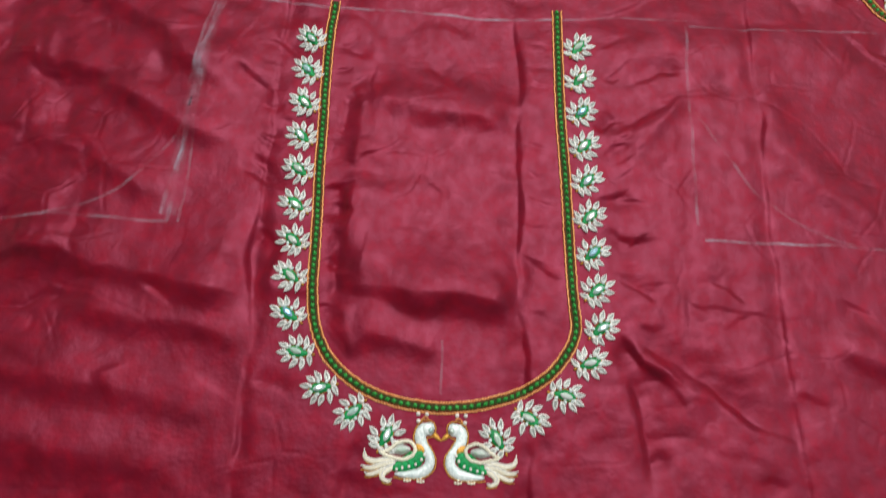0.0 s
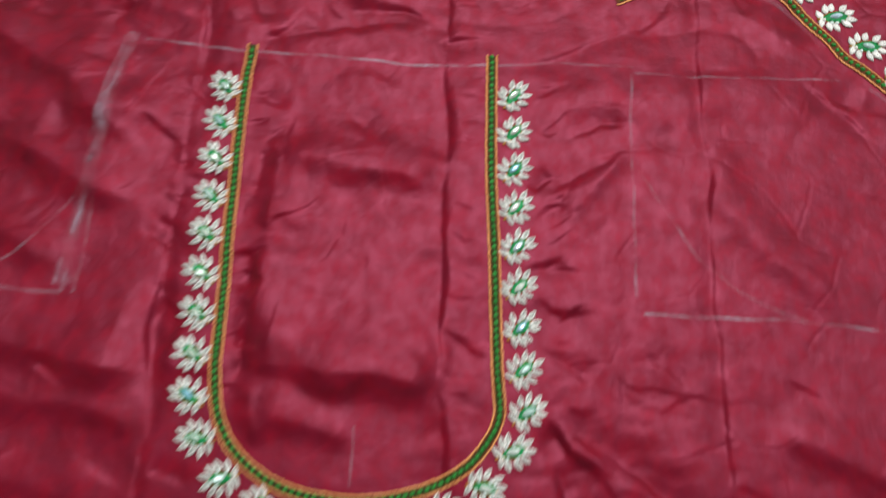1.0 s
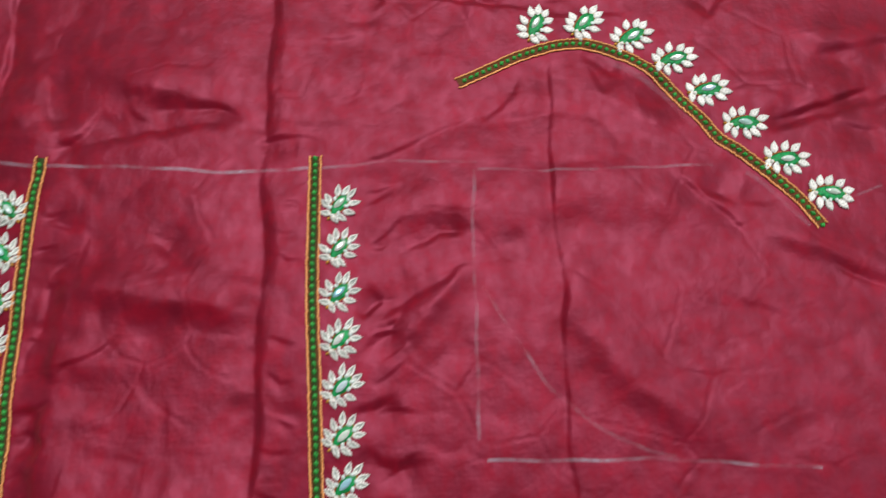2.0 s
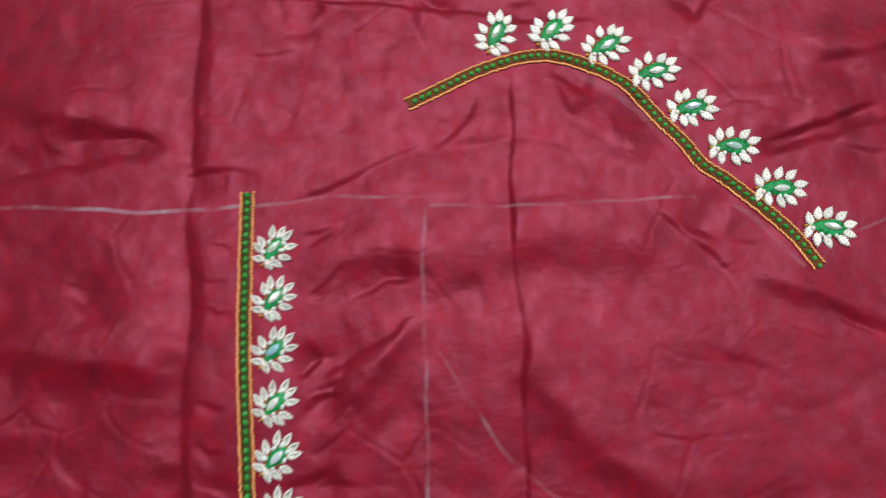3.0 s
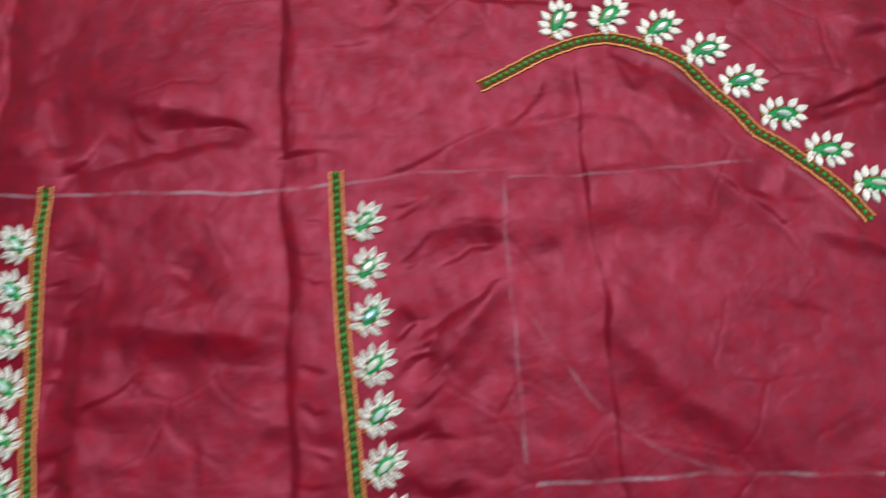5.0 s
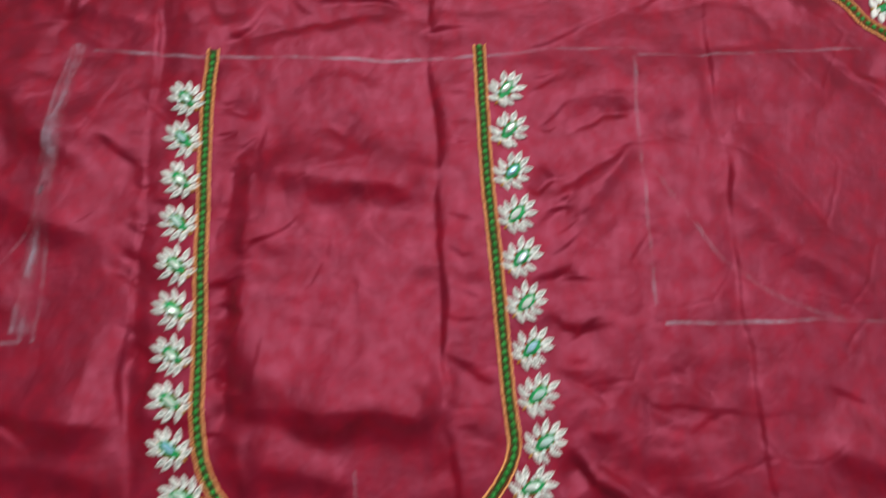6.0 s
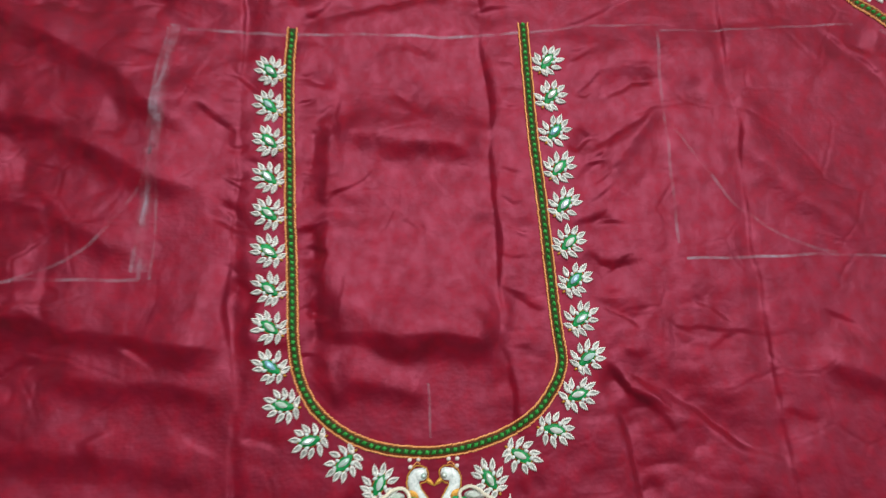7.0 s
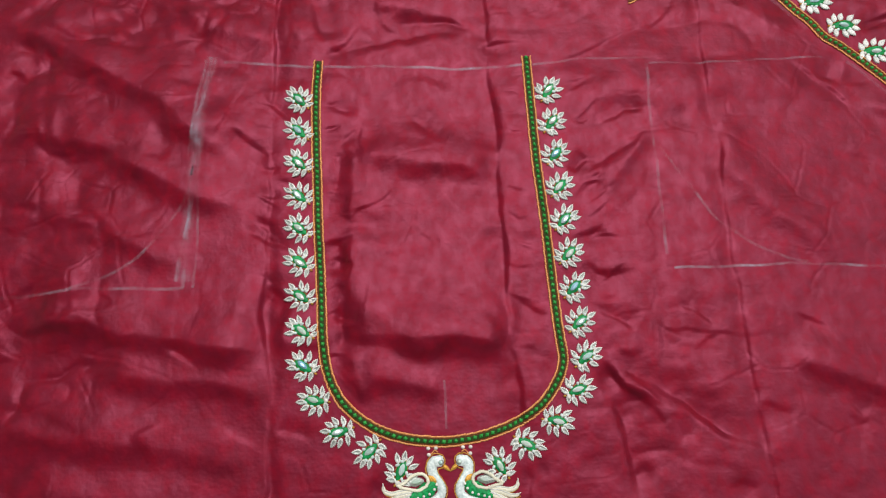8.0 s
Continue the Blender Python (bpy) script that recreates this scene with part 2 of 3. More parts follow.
def wrinkle(points, width, high, taper=0.25):
    """A ridge (high above 0) or a furrow (below 0) that dies out at both ends."""
    global FOLDS
    FOLDS += 1
    here, d, side, u = along(points, width * 8 + 8)
    fade = ease(u / taper) * ease((1 - u) / taper)
    life = uneven(u, points, FOLDS)
    lean = np.where(side > 0, 2.5, 0.6) if FOLDS % 2 else np.where(side > 0, 0.6, 2.5)
    HEIGHT[here] += GAIN * high * fade * life * np.exp(-(d / (width * lean * (0.75 + 0.3 * life))) ** 2)


def drop(points, wide, steep, high, taper=0.2):
    """A fold that swells slowly on the line's left side and falls off quickly on its right side."""
    global FOLDS
    FOLDS += 1
    here, d, side, u = along(points, wide * 3 + 8)
    fade = ease(u / taper) * ease((1 - u) / taper) * (0.4 + 0.6 * uneven(u, points, FOLDS, 2.6))
    HEIGHT[here] += GAIN * high * fade * np.exp(-(d / np.where(side > 0, wide, steep)) ** 2)


# folds from the way the cloth lay in its packet: long straight creases
wrinkle([(-100, 130), (-101, 60), (-102, 0), (-104, -65), (-105, -123), (-107, -178), (-102, -228), (-101, -313), (-100, -380)], 2.6, -1.1, 0.05)
wrinkle([(46, 130), (46, 85), (43, 43), (44, 3), (48, -57), (46, -116), (48, -164), (51, -221), (56, -283), (60, -370)], 4.2, -1.3, 0.05)
wrinkle([(54, 90), (52, 3), (56, -57), (54, -116)], 5.0, 0.4, 0.1)
wrinkle([(196, 75), (198, 30), (197, -8), (197, -38), (200, -109), (202, -202), (207, -301), (211, -380)], 2.6, -0.75, 0.05)
wrinkle([(204, -30), (206, -109), (209, -202), (215, -301), (219, -380)], 5.5, 0.22, 0.08)
wrinkle([(143, -197), (167, -199), (193, -201), (222, -202)], 1.8, -0.36, 0.35)
wrinkle([(67, 103), (141, 97), (209, 87), (250, 84)], 2.4, -1.0, 0.15)
wrinkle([(67, 110), (141, 104), (209, 94)], 8.0, 1.2, 0.2)

# the cross fold under the neck
drop([(-262, -176), (-203, -183), (-153, -195), (-104, -200)], 34, 10, 6.2, 0.15)
drop([(-100, -190), (-84, -196), (-60, -193)], 16, 9, 2.0, 0.2)
drop([(-58, -189), (-43, -192), (-11, -195), (28, -199), (57, -205)], 26, 10, 5.0, 0.18)
drop([(-215, -212), (-135, -220), (-101, -229)], 20, 10, 2.6, 0.2)
drop([(-46, -216), (-11, -226), (12, -232)], 16, 9, 1.5, 0.25)
drop([(-300, -240), (-230, -250), (-160, -258), (-110, -270)], 24, 12, 2.6, 0.2)
drop([(-260, -285), (-190, -292), (-120, -300)], 20, 12, 2.4, 0.2)

# the strip beside the band pulls the cloth into a trough with a sharp inner edge
drop([(-50, -58), (-48, -95), (-49, -124)], 22, 7, 1.9, 0.25)
drop([(-48, -118), (-49, -150), (-50, -178), (-47, -198)], 22, 7, 2.1, 0.25)
drop([(-48, -200), (-47, -222), (-38, -240)], 20, 7, 1.6, 0.3)
wrinkle([(-62, -66), (-58, -84), (-60, -98)], 4.0, -1.1, 0.3)
wrinkle([(-61, -128), (-57, -142), (-60, -158)], 4.5, -1.2, 0.3)
wrinkle([(-60, -172), (-55, -190), (-57, -206)], 4.5, -1.2, 0.3)
wrinkle([(-50, -116), (-40, -109), (-30, -103), (-21, -94)], 2.0, -0.8, 0.25)
wrinkle([(-66, -30), (-47, -42)], 3.0, -1.0, 0.3)
wrinkle([(-62, -68), (-43, -50)], 2.2, -0.7, 0.3)
wrinkle([(-66, -100), (-50, -104)], 3.0, -1.0, 0.3)
wrinkle([(-64, -143), (-48, -150)], 3.2, -1.1, 0.3)
wrinkle([(-62, -178), (-44, -184)], 3.4, -1.2, 0.3)

# soft dents in the middle panel
drop([(-50, -63), (-11, -76), (20, -80), (46, -85)], 20, 9, 3.4, 0.2)
wrinkle([(-9, -43), (5, -57), (18, -66)], 5.0, -1.2, 0.35)
wrinkle([(-30, -25), (0, -20), (30, -26)], 7.0, 0.6, 0.3)
wrinkle([(-55, 9), (-15, 17), (33, 21)], 5.0, -1.4, 0.3)
wrinkle([(-70, 3), (-52, 14), (-40, 30)], 4.0, -1.2, 0.3)
wrinkle([(48, -131), (74, -139)], 2.4, -0.6, 0.4)
wrinkle([(50, -172), (78, -186)], 2.4, -0.6, 0.4)
wrinkle([(56, -210), (80, -214)], 2.6, -0.6, 0.4)

# slanting folds of the shoulder on the far side of the neck
drop([(-300, 44), (-236, 8), (-182, -24), (-145, -60), (-106, -68)], 26, 10, 4.0, 0.2)
drop([(-290, -38), (-219, -57), (-177, -83), (-150, -96), (-112, -106)], 24, 10, 3.8, 0.2)
drop([(-225, -35), (-170, -49), (-140, -47), (-106, -66)], 15, 8, 1.6, 0.25)
wrinkle([(-124, -118), (-102, -129), (-84, -136)], 4.5, -1.3, 0.3)
wrinkle([(-138, -51), (-118, -63), (-103, -73)], 5.0, -1.4, 0.3)
drop([(-290, -90), (-240, -106), (-190, -128), (-150, -150)], 20, 10, 2.8, 0.25)
wrinkle([(-106, -158), (-91, -170), (-84, -175)], 3.6, -1.1, 0.3)
wrinkle([(-104, -30), (-88, -44), (-80, -44)], 3.6, -1.1, 0.3)
wrinkle([(-104, -84), (-92, -90), (-80, -88)], 3.4, -1.0, 0.3)
wrinkle([(-98, -249), (-72, -257)], 3.0, -0.7, 0.3)
drop([(-190, 60), (-150, 30), (-118, 21), (-77, 17), (-52, 22)], 18, 8, 2.2, 0.25)
wrinkle([(-240, 70), (-205, 30), (-190, 10)], 8.0, -1.6, 0.3)

# folds that run from the right side of the band towards the arm
wrinkle([(90, -112), (113, -96), (128, -74)], 3.6, -0.7, 0.35)
wrinkle([(100, -92), (126, -76), (145, -65), (158, -56)], 4.5, -1.2, 0.3)
wrinkle([(108, -94), (130, -84), (150, -72)], 5.0, 0.5, 0.3)
wrinkle([(96, -88), (112, -76)], 3.2, -1.0, 0.3)
wrinkle([(92, -139), (122, -130)], 3.4, -1.0, 0.3)
drop([(90, -43), (119, -33), (155, -28), (198, -24), (234, -22), (296, -28)], 24, 14, 2.1, 0.25)
wrinkle([(80, -12), (118, 3), (151, 18), (168, 30)], 3.5, -0.7, 0.35)
wrinkle([(158, 20), (175, 37), (183, 52)], 4.5, -1.1, 0.35)
wrinkle([(36, 5), (63, 12), (80, 8)], 3.6, -1.3, 0.3)
wrinkle([(-20, 27), (16, 29), (40, 22)], 6.0, -1.4, 0.3)
wrinkle([(98, 36), (112, 52), (124, 66)], 6.0, -0.8, 0.35)
wrinkle([(80, 112), (90, 84)], 5.0, -0.5, 0.35)
wrinkle([(120, -40), (122, -57), (138, -53)], 5.0, -0.4, 0.35)
wrinkle([(105, -181), (122, -189), (134, -197)], 3.4, -1.1, 0.3)
wrinkle([(106, -213), (121, -234), (136, -245), (147, -262)], 3.6, -1.9, 0.25)
wrinkle([(112, -212), (140, -231), (167, -250), (197, -271)], 4.6, -1.6, 0.25)
wrinkle([(112, -222), (140, -241), (164, -258)], 4.0, 0.5, 0.3)
wrinkle([(112, -236), (120, -264), (126, -300)], 6.0, -2.2, 0.25)
wrinkle([(64, -268), (68, -292), (70, -330)], 5.0, -1.4, 0.3)
wrinkle([(-28, -268), (-38, -290), (-44, -330)], 5.0, -1.4, 0.3)
drop([(195, -45), (206, -84), (220, -104), (240, -124), (290, -153)], 14, 10, 1.5, 0.3)
drop([(225, -212), (265, -227), (310, -250)], 16, 9, 2.0, 0.25)
wrinkle([(262, -74), (296, -84), (330, -100)], 5.0, -0.3, 0.4)
wrinkle([(310, 10), (346, 23), (395, 38)], 5.0, -1.8, 0.25)
drop([(300, -40), (332, -50), (345, -57), (390, -82)], 12, 6, 2.2, 0.3)
wrinkle([(272, -16), (293, -28), (322, -25)], 5.0, -1.3, 0.3)
wrinkle([(250, 44), (270, 36), (280, 18)], 5.0, -1.0, 0.3)
wrinkle([(216, 61), (240, 47)], 5.0, -1.0, 0.3)
wrinkle([(340, 50), (360, 60), (400, 68)], 5.0, -1.6, 0.3)
wrinkle([(150, 120), (190, 110), (260, 112)], 7.0, -1.2, 0.3)

# the diagonal pull between the neck and the arm curve
drop([(113, -108), (135, -81), (157, -56)], 16, 7, 1.7, 0.3)
wrinkle([(222, 54), (229, 36)], 4.0, -0.8, 0.35)
wrinkle([(310, 13), (345, 27), (380, 40)], 2.6, -1.7, 0.25)
wrinkle([(333, -56), (346, -64), (372, -78)], 3.0, -0.8, 0.3)
wrinkle([(256, -8), (276, -26), (304, -51)], 3.0, -1.1, 0.3)
wrinkle([(144, 118), (157, 100), (175, 87)], 4.0, -1.5, 0.3)
wrinkle([(303, 104), (285, 80)], 4.0, -1.2, 0.3)
wrinkle([(-75, 52), (-67, 14)], 5.0, -1.2, 0.3)

# loose dents scattered over the outer panels
dents = random.Random(5)
for k in range(46):
    x, y = dents.choice([(dents.uniform(-300, -112), dents.uniform(-300, 60)), (dents.uniform(110, 380), dents.uniform(-300, -170)), (dents.uniform(-60, 380), dents.uniform(10, 130))])
    a, long = dents.uniform(-0.9, 0.5), dents.uniform(14, 40)
    wrinkle([(x, y), (x + 0.5 * long * math.cos(a), y + 0.5 * long * math.sin(a) + dents.uniform(-3, 3)), (x + long * math.cos(a), y + long * math.sin(a))], dents.uniform(2.5, 5.5), dents.choice((-1, -1, 1)) * dents.uniform(0.3, 0.95), 0.4)

# small puckers where the stitching of the band and its flowers gathers the cloth
gathers = random.Random(8)
for k in range(9):
    for s, x, lean in ((-1, -86 + 0.1 * k * k, 0.5), (1, 88 + 1.2 * k, 0.55)):
        for _ in range(2 if k < 7 else 0):
            y = -28 - 23.4 * k + gathers.uniform(-12, 12)
            out, long, rise = gathers.uniform(9, 13), gathers.uniform(14, 28), math.sin(lean + gathers.uniform(-0.6, 0.4))
            wrinkle([(x + s * out, y), (x + s * (out + 0.5 * long), y + 0.5 * long * rise + gathers.uniform(-2, 2)), (x + s * (out + long), y + long * rise)], gathers.uniform(1.0, 1.6), -gathers.uniform(0.3, 0.65), 0.45)
        y, long = -22 - 23.4 * k + gathers.uniform(-10, 10), gathers.uniform(14, 26)
        wrinkle([(s * 70, y), (s * (70 - 0.5 * long), y + gathers.uniform(-2, 4)), (s * (70 - long), y + gathers.uniform(-2, 9))], gathers.uniform(1.0, 1.6), -gathers.uniform(0.3, 0.6), 0.45)

# broader folds on the far side, over the shoulder line and by the arm curve
drop([(-70, 60), (-30, 48), (0, 34), (40, 30)], 18, 8, 2.2, 0.3)
drop([(330, 80), (352, 66), (395, 58)], 16, 8, 1.6, 0.35)
drop([(296, 40), (330, 26), (380, 30)], 14, 8, 1.1, 0.35)
drop([(210, 45), (240, 30), (262, 8)], 12, 7, 1.3, 0.35)
wrinkle([(178, -40), (182, -52), (184, -66)], 6.0, -0.6, 0.4)
wrinkle([(112, -60), (138, -44), (160, -40)], 4.0, -1.1, 0.35)
wrinkle([(96, -150), (116, -160), (138, -158)], 4.0, -0.9, 0.35)


# the dense stitching of a motif holds the cloth under it flat
def hold_flat(x, y, reach_x, reach_y):
    global HEIGHT
    w = np.exp(-(((GX - x) / reach_x) ** 2 + ((GY - y) / reach_y) ** 2) ** 2)
    total = w.sum()
    mean = (w * HEIGHT).sum() / total
    slope_x = (w * (GX - x) * (HEIGHT - mean)).sum() / (w * (GX - x) ** 2).sum()
    slope_y = (w * (GY - y) * (HEIGHT - mean)).sum() / (w * (GY - y) ** 2).sum()
    HEIGHT = HEIGHT * (1 - 0.9 * w) + 0.9 * w * (mean + slope_x * (GX - x) + slope_y * (GY - y))
    TILTS[(x, y)] = (math.degrees(math.atan(slope_y)), -math.degrees(math.atan(slope_x)))


TILTS = {}
FLOWERS = []
for k in range(9):
    # two even rows down the sides of the neck
    FLOWERS.append((-86.0 + 0.075 * k * k, -28.4 - 23.6 * k + 0.075 * k * k, 131 + 1.8 * k, False))
    FLOWERS.append((87.0 + 0.6 * k + 0.1 * k * k, -27.6 - 23.75 * k + 0.08 * k * k, 53 - 1.8 * k, False))
for x, y, angle in ((-74, -234, 170), (-59, -253.5, 192), (-40, -266, 223), (-21, -278, 62), (91.5, -233, 20), (77, -251.5, -10), (57.5, -265, -33), (39.5, -277, 122)):
    FLOWERS.append((x, y, angle, False))
for x, y, angle in ((193, 77.3, 64), (220, 79, 46), (246, 70.4, 26), (268, 56, 13), (284.5, 37, 8), (302, 17, 0), (321.3, -3.8, -3), (342, -23, -8)):
    FLOWERS.append((x, y, angle, True))
hold_flat(9, -284, 52, 26)
for x, y, angle, arm in FLOWERS:
    hold_flat(x, y, 13, 13)
HEIGHT = np.maximum(HEIGHT, -5.0)
# towards its hems the cloth settles on the floor
REST = np.clip(np.minimum(np.minimum(GX + 620, 640 - GX), np.minimum(GY + 560, 430 - GY)) / 90, 0, 1)
HEIGHT = HEIGHT * REST + (REST - 1) * 5.6


def z_at(x, y):
    """The cloth's height in millimetres at a place in millimetres."""
    i = int(np.clip(np.searchsorted(XS, x) - 1, 0, len(XS) - 2))
    j = int(np.clip(np.searchsorted(YS, y) - 1, 0, len(YS) - 2))
    u, v = (x - XS[i]) / (XS[i + 1] - XS[i]), (y - YS[j]) / (YS[j + 1] - YS[j])
    h = HEIGHT
    return float((h[j, i] * (1 - u) + h[j, i + 1] * u) * (1 - v) + (h[j + 1, i] * (1 - u) + h[j + 1, i + 1] * u) * v)


def build_cloth():
    rows, cols = GX.shape
    co = np.stack([GX, GY, HEIGHT], axis=-1).reshape(-1, 3) * MM
    j, i = np.meshgrid(np.arange(rows - 1), np.arange(cols - 1), indexing="ij")
    a = (j * cols + i).reshape(-1)
    quads = np.stack([a, a + 1, a + cols + 1, a + cols], axis=1)
    me = bpy.data.meshes.new("blouse_cloth")
    me.vertices.add(len(co))
    me.vertices.foreach_set("co", co.reshape(-1))
    me.loops.add(quads.size)
    me.loops.foreach_set("vertex_index", quads.reshape(-1))
    me.polygons.add(len(quads))
    me.polygons.foreach_set("loop_start", np.arange(0, quads.size, 4))
    me.polygons.foreach_set("use_smooth", np.ones(len(quads), dtype=bool))
    me.materials.append(SATIN)
    me.update(calc_edges=True)
    me.validate()
    return tagged(new("blouse_cloth", me), "creased maroon satin blouse cloth with beaded neckline embroidery, laid flat", "cloth")


cloth = build_cloth()


# ---- curves on the cloth ----
def smooth_line(points, step):
    """Places and directions at even steps along a smooth line through the points."""
    p = [np.array(q, float) for q in points]
    p = [2 * p[0] - p[1]] + p + [2 * p[-1] - p[-2]]
    dense = []
    for a, b, c, d in zip(p, p[1:], p[2:], p[3:]):
        for t in np.linspace(0, 1, 24, endpoint=False):
            dense.append(0.5 * (2 * b + (c - a) * t + (2 * a - 5 * b + 4 * c - d) * t ** 2 + (3 * b - a - 3 * c + d) * t ** 3))
    dense.append(p[-2])
    dense = np.array(dense)
    run = np.concatenate([[0], np.cumsum(np.hypot(*np.diff(dense, axis=0).T))])
    s = np.arange(0, run[-1], step)
    at = np.stack([np.interp(s, run, dense[:, 0]), np.interp(s, run, dense[:, 1])], axis=1)
    way = np.gradient(at, axis=0)
    way /= np.linalg.norm(way, axis=1)[:, None]
    return at, way


def ribbon(points, widths, lifts, step, wobble=0.0):
    """A strip along the points: cross-section offsets and their lifts above the cloth, in millimetres."""
    at, way = smooth_line(points, step)
    verts, faces = [], []
    n = len(widths)
    for k, ((x, y), (dx, dy)) in enumerate(zip(at, way)):
        sway = wobble * math.sin(k * 0.37) + wobble * 0.6 * math.sin(k * 0.13 + 1)
        for w, l in zip(widths, lifts):
            px, py = x - dy * (w + sway), y + dx * (w + sway)
            verts.append((px * MM, py * MM, (z_at(px, py) + l) * MM))
        if k:
            for q in range(n - 1):
                faces.append(((k - 1) * n + q + 1, (k - 1) * n + q, k * n + q, k * n + q + 1))
    return verts, faces


def grain_shape(sides=6):
    """An elongated grain, 1 long along x, as unit vertices and faces."""
    verts, faces = [(-0.5, 0, 0)], []
    for x, r in ((-0.25, 0.42), (0.25, 0.42)):
        for q in range(sides):
            a = 2 * math.pi * q / sides
            verts.append((x, r * math.cos(a), r * math.sin(a)))
    verts.append((0.5, 0, 0))
    for q in range(sides):
        r = (q + 1) % sides
        faces += [(0, 1 + r, 1 + q), (1 + q, 1 + r, 1 + sides + r, 1 + sides + q), (1 + sides + q, 1 + sides + r, 1 + 2 * sides)]
    return verts, faces


def cord(points, offset, thick, pitch, slant, lift=0.5):
    """A twisted cord beside a line: short slanted grains laid one after the other, in one mesh."""
    at, way = smooth_line(points, pitch)
    gv, gf = grain_shape()
    verts, faces = [], []
    rng = random.Random(int(offset * 10) + len(at))
    for (x, y), (dx, dy) in zip(at, way):
        o = offset + rng.uniform(-0.2, 0.2)
        px, py = x - dy * o, y + dx * o
        a = math.atan2(dy, dx) + math.radians(slant + rng.uniform(-9, 9))
        c, s = math.cos(a), math.sin(a)
        z = z_at(px, py) + lift
        base = len(verts)
        size = pitch * 1.6 * rng.uniform(0.82, 1.12)
        for vx, vy, vz in gv:
            lx, ly = vx * size, vy * thick
            verts.append(((px + c * lx - s * ly) * MM, (py + s * lx + c * ly) * MM, (z + vz * thick) * MM))
        faces += [tuple(base + q for q in f) for f in gf]
    return verts, faces


# ---- beaded bands ----
def bead_mesh(name, long, wide, tall, mat, sides=10, square=1.0, lobes=0.0):
    verts, faces = [], []
    rings = ((1.0, 0.0), (0.92, 0.45), (0.62, 0.83))
    for r, z in rings:
        for q in range(sides):
            a = 2 * math.pi * q / sides
            cx, cy = ((1 + lobes * math.cos(4 * a)) * math.copysign(abs(v) ** square, v) for v in (math.cos(a), math.sin(a)))
            verts.append((long / 2 * r * cx * MM, wide / 2 * r * cy * MM, tall * z * MM))
    verts.append((0, 0, tall * MM))
    for k in range(len(rings) - 1):
        for q in range(sides):
            r = (q + 1) % sides
            faces.append((k * sides + q, k * sides + r, (k + 1) * sides + r, (k + 1) * sides + q))
    faces += [(2 * sides + q, 2 * sides + (q + 1) % sides, 3 * sides) for q in range(sides)]
    return mesh_of(name, verts, faces, [mat])


BAND_BEADS = [bead_mesh("green_bead", 2.7 + d, 2.3 - 0.5 * d, 1.4 + d, GREEN_BEAD, 16, 1.0, 0.17) for d in (-0.25, 0.0, 0.25)]


def beaded_band(name, points, half, pitch, filled, label):
    widths = (-half, -half * 0.9, -half * 0.4, 0, half * 0.4, half * 0.9, half)
    band = part(name, mesh_of(name, *ribbon(points, widths, (0.05, 0.35, 0.5, 0.5, 0.5, 0.35, 0.05), 1.5), [BROWN]), cloth, label=label)
    if filled:
        part("filling_thread", mesh_of("filling_thread", *ribbon(points, (-1.5, -1.1, 0, 1.1, 1.5), (0.46, 0.66, 0.74, 0.66, 0.46), 1.5, 0.15), [DEEP_GREEN]), band, label="dark green thread filling")
    for o, s in ((half, 32), (-half, -32)):
        part("edge_cord", mesh_of("edge_cord", *cord(points, o, 1.35, 1.6, s * 0.6), [ORANGE]), band, label="orange twisted zari cord")
    at, way = smooth_line(points, pitch)
    rng = random.Random(len(at))
    for (x, y), (dx, dy) in zip(at[1:], way[1:]):
        x, y = x + rng.uniform(-0.2, 0.2), y + rng.uniform(-0.2, 0.2)
        m = pose(x * MM, y * MM, (z_at(x, y) + 0.6) * MM, 0, 0, math.degrees(math.atan2(dy, dx)) + rng.uniform(-16, 16) + 20)
        part("green_bead", rng.choice(BAND_BEADS), band, m)
    return band


NECK = [(-72.5, 0), (-74, -22), (-74, -55), (-73, -91), (-71.7, -129), (-70, -166), (-69, -193), (-67, -212), (-62, -227), (-53, -240),
        (-37, -252), (-18, -259), (1, -261.5), (13, -261.5), (32, -258.5), (51, -252), (67, -242), (78, -228.5), (83.5, -214), (82, -193),
        (80, -159), (78, -122), (75, -76), (74, -35), (73.3, 0)]
ARM = [(149.5, 42), (165, 49.5), (178, 56), (191, 61), (204, 64.5), (217, 65.5), (230, 63), (242, 57.5), (254, 50), (263, 40), (271, 29.5),
       (280, 18.5), (287, 8.5), (297, 1), (307, -7.5), (318, -17.5), (328, -29), (335.5, -41)]
neck_band = beaded_band("neckline_band", NECK, 2.9, 3.9, True, "brown thread band with a row of green beads")
arm_band = beaded_band("armhole_band", ARM, 2.9, 3.8, False, "brown thread band with a row of green beads")


